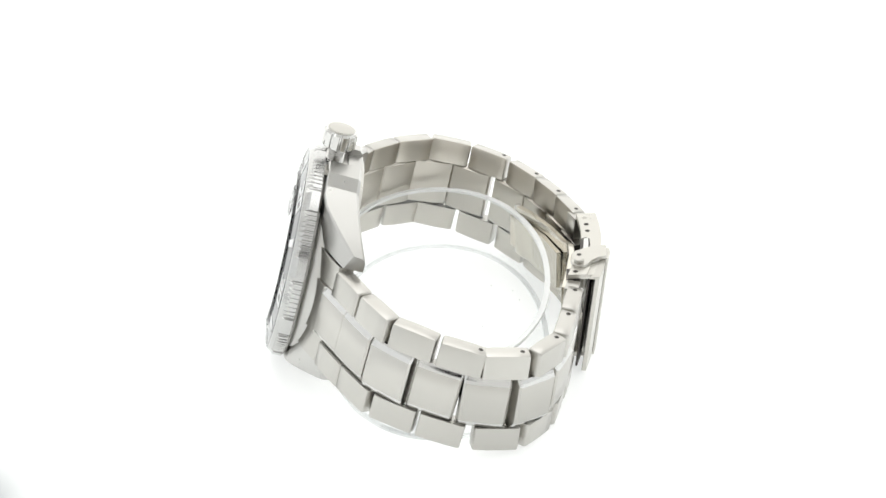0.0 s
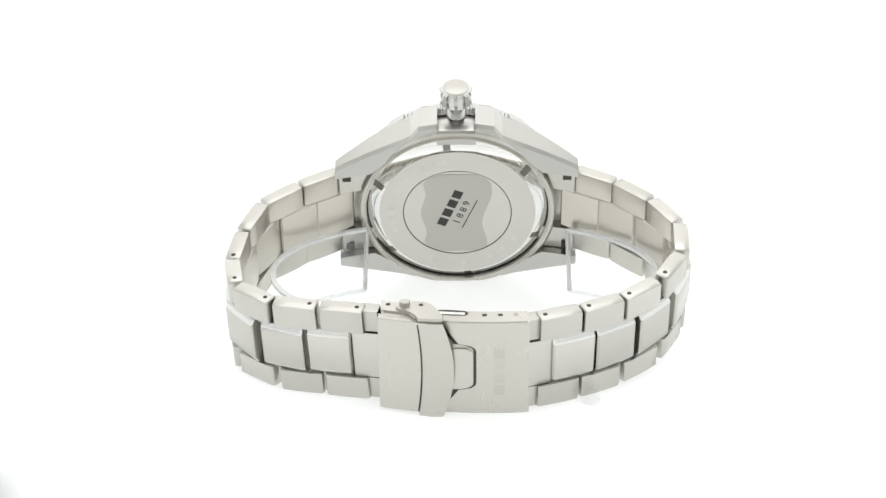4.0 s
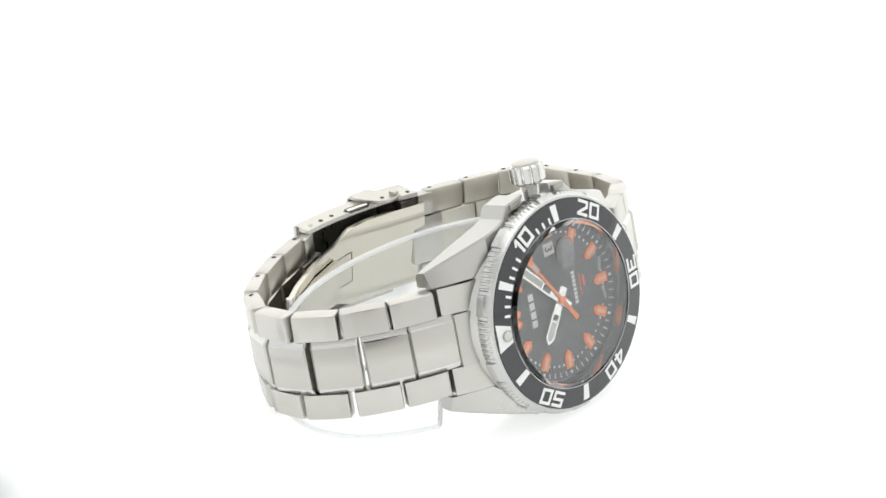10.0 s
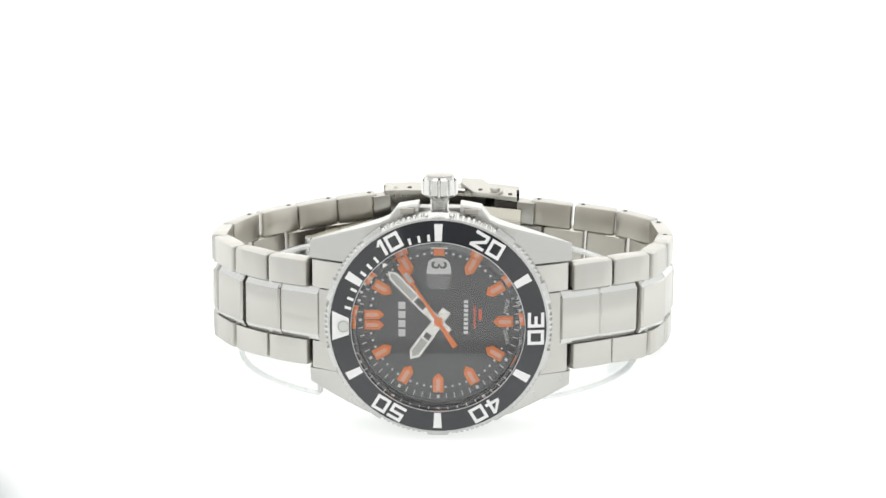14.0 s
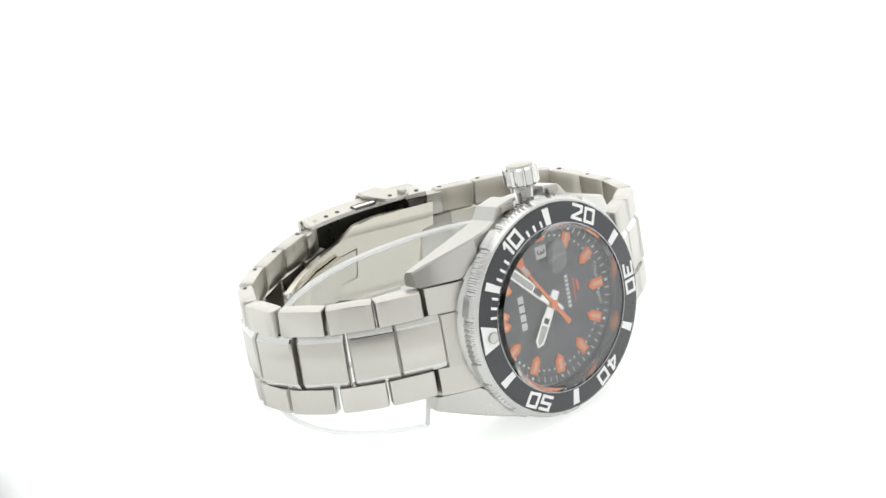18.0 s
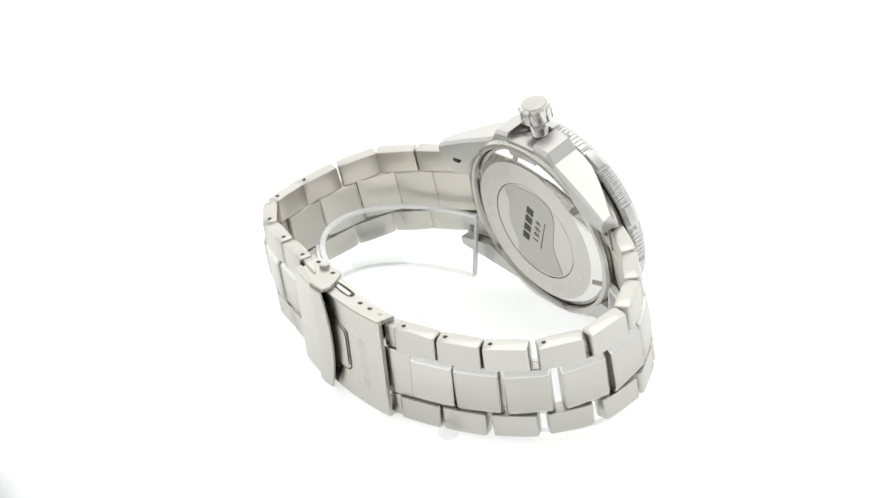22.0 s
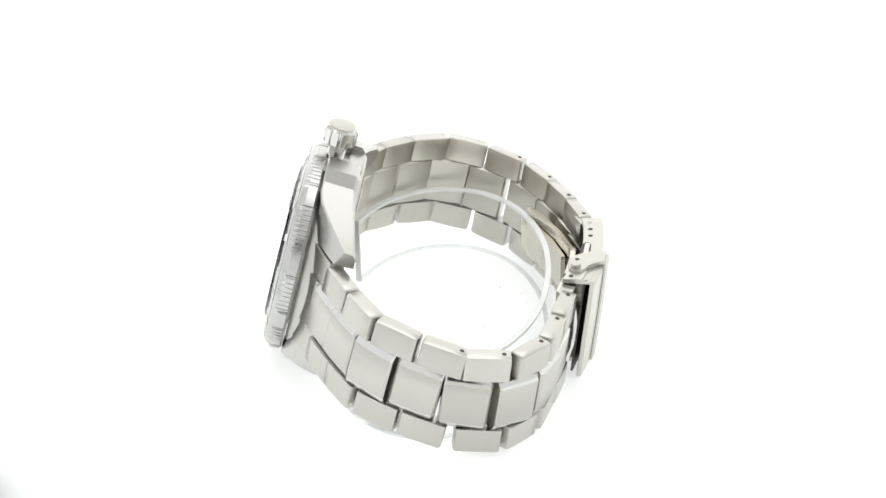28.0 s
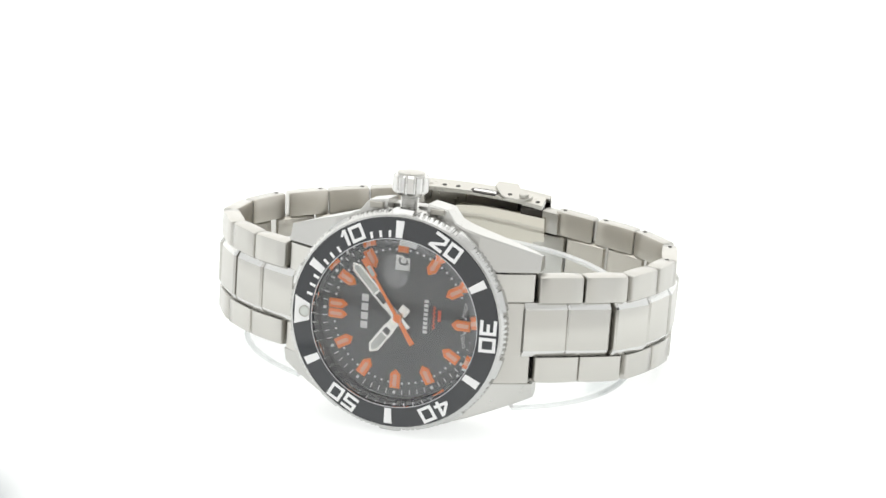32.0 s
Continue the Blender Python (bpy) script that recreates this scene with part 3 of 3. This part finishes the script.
OUTER, CENTRE = {1: outer_link_mesh(1), -1: outer_link_mesh(-1)}, centre_link_mesh()
PIN = mesh_of("pin", tube(0.52, 0.3, 14), pin_dark)
for side, pts in JOINTS.items():
    pts = [Vector(p) for p in pts]
    sign = 1 if side == "six" else -1
    for k in range(8):
        a, b = pts[k], pts[k + 1]
        m = frame_at((a + b) / 2, (b - a) * sign, (TILT[k] + TILT[k + 1]) / 2)
        # y must point away from the loop's middle
        if m.col[1].xy.dot((a + b).xy / 2) < 0:
            m = m @ pose(0, 0, 0, 0, 0, 180)
        for s in (1, -1):
            ob = part("outer_link", OUTER[s], None, watch, m=m @ pose(0, 0, s * 7.7 * MM))
            if (side == "six" and k >= 3) or (side == "twelve" and k >= 4):
                along = 2.85 if m.col[0].xyz.dot(b - a) > 0 else -2.85
                part("pin", PIN, None, ob, m=pose(along * MM, 0, (2.27 if s > 0 else -2.57) * MM))
    for k in range(8):
        ahead = pts[k + 1] - pts[k]
        t = (ahead * 0.66 + (pts[k] - pts[k - 1] if k else ahead) * 0.34) * sign
        m = frame_at(pts[k] + ahead * 0.175, t, TILT[k])
        if m.col[1].xy.dot(pts[k].xy) < 0:
            m = m @ pose(0, 0, 0, 0, 0, 180)
        part("centre_link", CENTRE, None, watch, m=m)

    # short stubs that enter the clasp
    d = (pts[8] - pts[7]).normalized()
    m = frame_at(pts[8] + d * 0.8 - Vector((0, 0.7, 0)), d * sign, 6.0)
    if m.col[1].xy.dot(pts[8].xy) < 0:
        m = m @ pose(0, 0, 0, 0, 0, 180)
    for z, h in ((7.6, 4.6), (-7.6, 4.6)):
        part("outer_stub", box(3.6, 2.7, h, 0.25), brushed, watch, m=m @ pose(0, 0, z * MM))
    part("centre_stub", box(7.2, 3.2, 10.1, 0.35), brushed, watch, m=m)

# end pieces that fill the case between the lugs
for sx in (1, -1):
    for sz in (1, -1):
        part("end_link", loft([[(sx * x, yf, sz * 5.15), (sx * x, yf, sz * 10.35), (sx * x, yb, sz * 10.35), (sx * x, yb, sz * 5.15)] for x, yf, yb in ((15.5, 5.3, 10.4), (19.0, 6.5, 10.7), (21.5, 7.9, 11.2), (23.7, 9.4, 12.1))], 0.22, 2), brushed, watch, "", CASE)
        # slot drawn as a raised dark box, its shade put into the colour
        part("spring_bar_slot", box(1.7, 0.7, 1.7, 0.05, 1, (sx * 22.2, 11.55, sz * 9.15)), pin_dark, watch, "", CASE)
    rib = part("end_rib", loft([[(sx * x, yf, -5.05), (sx * x, yf, 5.05), (sx * x, yb, 5.05), (sx * x, yb, -5.05)] for x, yf, yb in ((15.5, 5.0, 8.4), (18.6, 5.9, 8.5), (20.7, 6.9, 8.7), (22.3, 7.7, 9.0))], 0.25, 2), brushed, watch, "", CASE)
    part("rib_step", loft([[(sx * x, yf, -4.2), (sx * x, yf, 4.2), (sx * x, yb, 4.2), (sx * x, yb, -4.2)] for x, yf, yb in ((15.5, 4.6, 6.0), (18.0, 5.3, 6.4), (19.4, 5.9, 6.9))], 0.2, 2), brushed, rib)

# ---- clasp ----
def arc(x):
    """Outer face of the clasp, y over x."""
    return 28.85 - 0.0072 * (x + 8.0) ** 2


LEAN = 0.11      # how far the clasp leans outward for each millimetre of height


def plate(x0, x1, z0, z1, y_out, thick, n=10, bevel=0.22):
    """A plate bent along the clasp's outer face, which leans a little."""
    secs = []
    for i in range(n + 1):
        x = x0 + (x1 - x0) * i / n
        y = arc(x) + y_out
        l0, l1 = LEAN * z0, LEAN * z1
        secs.append([(x, y - thick + l0, z0 + GROUND), (x, y + l0, z0 + GROUND), (x, y + l1, z1 + GROUND), (x, y - thick + l1, z1 + GROUND)])
    return loft(secs, bevel, 2)


clasp = part("clasp", plate(-14.4, 7.0, -10.6, 9.9, 0.0, 0.8), satin, watch, "brushed steel fold-over clasp")
part("upper_flange", plate(-14.0, 12.6, 9.3, 10.15, -0.1, 3.9), satin, clasp)
part("lower_flange", plate(-14.0, 7.0, -10.75, -9.9, -0.1, 2.6), satin, clasp)


def inlay(edges, x1, y_out, thick, bevel=0.0):
    """A plate on the clasp with a shaped free edge: (z, x) pairs upward, and a straight edge at x1."""
    secs = []
    for z, x in edges:
        secs.append([(u, arc(u) + y + LEAN * z, z + GROUND) for u, y in ((x, y_out - thick), (x, y_out), (x1, y_out), (x1, y_out - thick))])
    return loft(secs, bevel, 2)


# the cut-out is not sunk: a dark inlay carries its shade
part("tab_recess", inlay([(-10.3, 1.7), (-8.0, 0.6), (-5.4, -1.2), (-4.9, -3.6), (-4.2, -4.4), (-3.6, -4.55), (3.4, -4.55), (4.0, -4.4), (4.6, -3.6), (5.1, -1.2), (7.6, 0.5), (9.7, 1.7)], 4.6, 0.03, 0.5), pin_dark, clasp, "dark inlay for the shade of the cut-out round the press tab")
part("press_tab", inlay([(-4.35, -2.4), (-4.15, -3.2), (-3.7, -3.7), (-2.9, -3.9), (2.7, -3.9), (3.5, -3.7), (3.95, -3.2), (4.15, -2.4)], 2.0, 0.4, 0.6, 0.12), satin, clasp, "rounded press tab")
flap = part("safety_flap", plate(5.4, 13.6, -10.3, 9.95, 1.25, 0.8), satin, watch, "folded-down safety flap")
part("flap_lip", plate(6.3, 13.5, 9.7, 10.1, 1.2, 1.7, 8, 0.12), satin, flap)
# added dark sheet: the shade of the flap's gap is put into its colour
part("flap_lining", plate(6.4, 13.5, -10.2, 8.8, 0.47, 0.1, 10, 0.0), pin_dark, flap, "dark sheet for the shade inside the flap")


def ridge():
    """Raised band of the flap; its free edge bows outward."""
    secs = []
    for i in range(13):
        z = -10.9 + 21.1 * i / 12
        bow = 2.0 * (1 - ((z + 0.3) / 10.6) ** 2)
        x0, x1 = 1.7 - bow * 1.05, 6.2 - bow * 0.4
        h = LEAN * z
        secs.append([(x, arc(x) + u + h, z + GROUND) for x, u in ((x0, 1.15), (x0, 1.55), ((x0 + x1) / 2, 1.85), (x1, 1.65), (x1, 0.1), (x0 + 3.0, 0.1))])
    return loft(secs, 0.2, 2)


part("flap_ridge", ridge(), satin, flap)


def ridge_gap():
    """Dark strip painted for the shade where the raised band ends over the flap."""
    secs = []
    for i in range(13):
        z = -10.2 + 19.7 * i / 12
        x1 = 6.2 - 0.8 * (1 - ((z + 0.3) / 10.6) ** 2)
        h = LEAN * z
        secs.append([(x, arc(x) + u + h, z + GROUND) for x, u in ((x1 - 0.2, 1.2), (x1 - 0.2, 1.31), (x1 + 0.34, 1.31), (x1 + 0.34, 1.2))])
    return loft(secs)


part("flap_slit", ridge_gap(), pin_dark, flap, "dark strip for the shade along the raised band")
ear = part("flap_ear", prism([(1.7, 30.3), (6.2, 29.9), (6.6, 28.4), (7.6, 27.0), (9.2, 26.2), (10.3, 25.2), (10.2, 23.9), (9.2, 23.0), (7.6, 22.8), (5.0, 23.2), (3.9, 24.0), (2.9, 25.8), (1.5, 28.4)], GROUND + 10.2, GROUND + 10.95, 0.12), satin, flap, m=Matrix(((1, 0, 0, 0), (0, 0, 1, 0), (0, 1, 0, 0), (0, 0, 0, 1))))
part("pivot_button", tube(1.0, 0.9, 20, at=(8.6, 24.3, GROUND + 10.8)), satin, clasp)
# adjuster holes are raised dark discs that carry the holes' shade as colour
part("adjuster_hole", tube(0.48, 0.1, 14, at=(5.6, 24.6, GROUND + 10.9), chamfer=0.03), pin_dark, clasp)
# added dark fillers that close see-through gaps and put their shade into colour
part("hinge_block", box(4.6, 2.4, 2.8, 0.2, 2, (10.8, 23.1, GROUND + 8.1)), pin_dark, clasp)
part("hinge_plate", plate(6.6, 12.4, -9.8, 9.35, -0.75, 0.4), pin_dark, clasp, "dark filler plate for the shaded gap under the flap")
part("hinge_tongue", plate(8.6, 13.0, 9.6, 10.5, -1.4, 3.6), satin, clasp)
part("adjuster_hole", tube(0.48, 0.12, 14, at=(11.7, 23.4, GROUND + 10.45), chamfer=0.03), pin_dark, clasp)
for x in (-6.1, -9.0, -11.9):
    part("adjuster_hole", tube(0.5, 0.12, 14, at=(x, arc(x) - 1.55, GROUND + 10.08), chamfer=0.03), pin_dark if x > -10 else slot_steel, clasp, "" if x > -10 else "adjuster hole in a lighter steel tone")
# the slot lies on the flange; dark colour stands for the shade in it
part("spring_slot", loft([[(x, arc(x) - 2.1 - h, GROUND + 9.9), (x, arc(x) - 2.1 + h, GROUND + 9.9), (x, arc(x) - 2.1 + h, GROUND + 10.2), (x, arc(x) - 2.1 - h, GROUND + 10.2)] for x, h in ((-3.1, 0.3), (-2.5, 0.85), (0.0, 1.0), (2.3, 0.85), (2.9, 0.3))]), pin_dark, clasp, "dark inlay for the slot's shade, with the spring bar showing")
part("spring_bar", loft([[(x, arc(x) - 1.95 - 0.5, GROUND + 10.18), (x, arc(x) - 1.95 + 0.5, GROUND + 10.18), (x, arc(x) - 1.95 + 0.2, GROUND + 10.38), (x, arc(x) - 1.95 - 0.2, GROUND + 10.38)] for x in (-2.5, 0.0, 2.4)]), polished, clasp)
for i in range(4):
    part("stamped_block", plate(-9.8, -7.8, -6.4 + 2.75 * i, -4.2 + 2.75 * i, 0.012, 0.05, 3, 0.0), faint_mark, clasp)


def blade(pts, thick, lift=0.0, bevel=0.15):
    """A bent strip: x, y and half-height for each station."""
    secs = []
    for i, (x, y, h) in enumerate(pts):
        a = Vector(pts[max(i - 1, 0)][:2])
        b = Vector(pts[min(i + 1, len(pts) - 1)][:2])
        d = (b - a).normalized()
        n = Vector((d.y, -d.x))
        if n.y > 0:
            n = -n
        p = Vector((x, y)) + n * lift
        q = p + n * thick
        z0, z1 = GROUND - 0.5 - h, GROUND - 0.5 + h
        secs.append([(p.x, p.y, z0), (q.x, q.y, z0), (q.x, q.y, z1), (p.x, p.y, z1)])
    return loft(secs, bevel, 1)


BLADE = [(14.0, 21.6, 8.8), (7.0, 23.1, 8.8), (0.0, 24.2, 8.8), (-5.0, 24.4, 8.4), (-10.0, 23.7, 6.4), (-18.0, 21.3, 5.8), (-25.0, 17.9, 5.6), (-29.0, 15.4, 5.4)]
folding = part("folding_blade", blade(BLADE, 1.0), blade_steel, watch, "wide inner folding blade of satin steel")


def between(x):
    for a, b in zip(BLADE, BLADE[1:]):
        if b[0] <= x <= a[0]:
            k = (a[0] - x) / (a[0] - b[0])
            return a[1] + (b[1] - a[1]) * k
    return BLADE[-1][1]


for x0, x1 in ((-4.5, -17.0), (-19.5, -25.5)):
    # a dark underlay puts the shade of the stamped line into colour
    for grow, lift, material in ((0.0, 0.97, pin_dark), (0.16, 0.99, blade_steel)):
        xs = [x0 - grow + (x1 + 2 * grow - x0) * i / 6 for i in range(7)]
        part("stamped_outline" if grow == 0 else "stamped_panel", blade([(x, between(x), 3.3 - grow) for x in xs], 0.06, lift, 0.0), material, folding)
part("folding_blade", blade([(x, y - 1.3, h * 0.62) for x, y, h in BLADE[4:]], 0.9), blade_steel, clasp)
part("hinge_pin", tube(0.7, 11.0, 14, at=(-29.2, 15.0, GROUND - 6.0)), polished, clasp)

# ---- clear display stand ----
def ring_at(deg, grow=0.0):
    """A point of the stand's oval outline, which lies slightly askew; grow widens it lengthwise."""
    a = radians(deg)
    c, d = math.cos(a), math.sin(a)
    u, w = (38.2 + grow) * math.copysign(abs(c) ** 0.95, c), 22.2 * math.copysign(abs(d) ** 0.95, d)
    return (-2.6 + u + 0.02 * w, -2.6 + w - 0.02 * u)


stand = tagged(new("display_stand"), "clear acrylic C-shaped display ring inside the bracelet", "display stand")


def band(a0, a1, z0, z1, thick, n=48):
    """A strip of the ring between two heights; the ring flares a little toward its foot."""
    secs = []
    for i in range(n + 1):
        a = a0 + (a1 - a0) * i / n
        (x, y), (X, Y) = ring_at(a, 1.3 * (1 - z0 / 14.7)), ring_at(a, 1.3 * (1 - z1 / 14.7))
        d = Vector((x + 2.6, (y + 2.6) * 2.6)).normalized() * thick
        secs.append([(x, y, z0), (x - d.x, y - d.y, z0), (X - d.x, Y - d.y, z1), (X, Y, z1)])
    return loft(secs, 0.2 if z1 - z0 > 0.5 else 0.1, 2)


part("ring", band(-59, 237.5, 0.5, 14.1, 1.0), acrylic, stand).visible_shadow = False
part("rim", band(-59, 237.5, 14.1, 14.7, 1.05), acrylic_edge, stand, "milky white rim, the edge's glow put into its colour").visible_shadow = False
part("base_edge", band(-59, 237.5, 0.05, 0.45, 1.05), acrylic_base, stand).visible_shadow = False
for a in (-59, 237.5):
    part("end_edge", band(a - 0.5, a + 0.5, 0.5, 14.1, 1.1, 1), acrylic_end, stand).visible_shadow = False
part("foot_plate", prism([(36.0, -3.3), (30.4, -13.5), (34.2, -14.0), (38.2, -4.6)], 0.05, 0.9, 0.1), acrylic_foot, stand, m=pose(0, 0, 0.00095, 90, 0, 0) @ Matrix.Diagonal((1, 1, -1, 1)))
part("foot_wall", loft([[(36.6, -3.6, 0.9), (36.0, -3.3, 0.9), (36.0, -3.3, 13.6), (36.6, -3.6, 13.6)], [(31.0, -13.8, 0.9), (30.4, -13.5, 0.9), (30.4, -13.5, 13.6), (31.0, -13.8, 13.6)]], 0.08), acrylic_foot, stand).visible_shadow = False
putty = lathe([(0, 0.0), (1.9, 0.0), (2.1, 0.8), (1.5, 2.0), (0, 2.3)], 24)
for v in putty.verts:
    x, h, z = v.co
    v.co = Vector((x - 26.2, z + 23.0, h))
part("putty_foot", putty, putty_clear, stand, "clear putty blob under the bracelet")


# a few grains of dust on the turntable inside the ring
DUST = paint("grey_dust", (0.42, 0.42, 0.40), 0.9)
for i, (x, y) in enumerate(((-20.8, 13.5), (-16.8, 14.6), (-23.3, 9.1), (-12.0, 10.0), (-6.0, 6.5), (12.5, -3.0))):
    part("dust_grain", box(0.35 + 0.1 * (i % 3), 0.22, 0.08, 0.02, 1, (x, y, 0.05)), DUST, stand)


def motions():
    turn = [(0, 271.7), (1, 248.9), (2, 225.8), (3, 202.9), (4, 180.1), (5, 157.3), (6, 134.4), (7, 111.7), (8, 89.1), (9, 67.2), (10, 46.1),
            (11, 28.1), (12, 13.9), (13, 3.7), (13.5, 0.3), (14.2, -1.6), (15, 2.3), (15.5, 6.4), (16, 11.3), (17, 24.6), (18, 42.0), (19, 63.3), (20, 85.0), (21, 107.7), (22, 130.2), (23, 153.1),
            (24, 176.4), (25, 199.6), (26, 222.0), (27, 244.6), (28, 267.1), (29, 289.2), (30, 311.2), (31, 329.5), (32, 343.9)]
    rows = [(t, pose(0, 0, 0, 0, 0, a)) for t, a in turn]
    walk(watch, rows)
    walk(stand, rows)


motions()
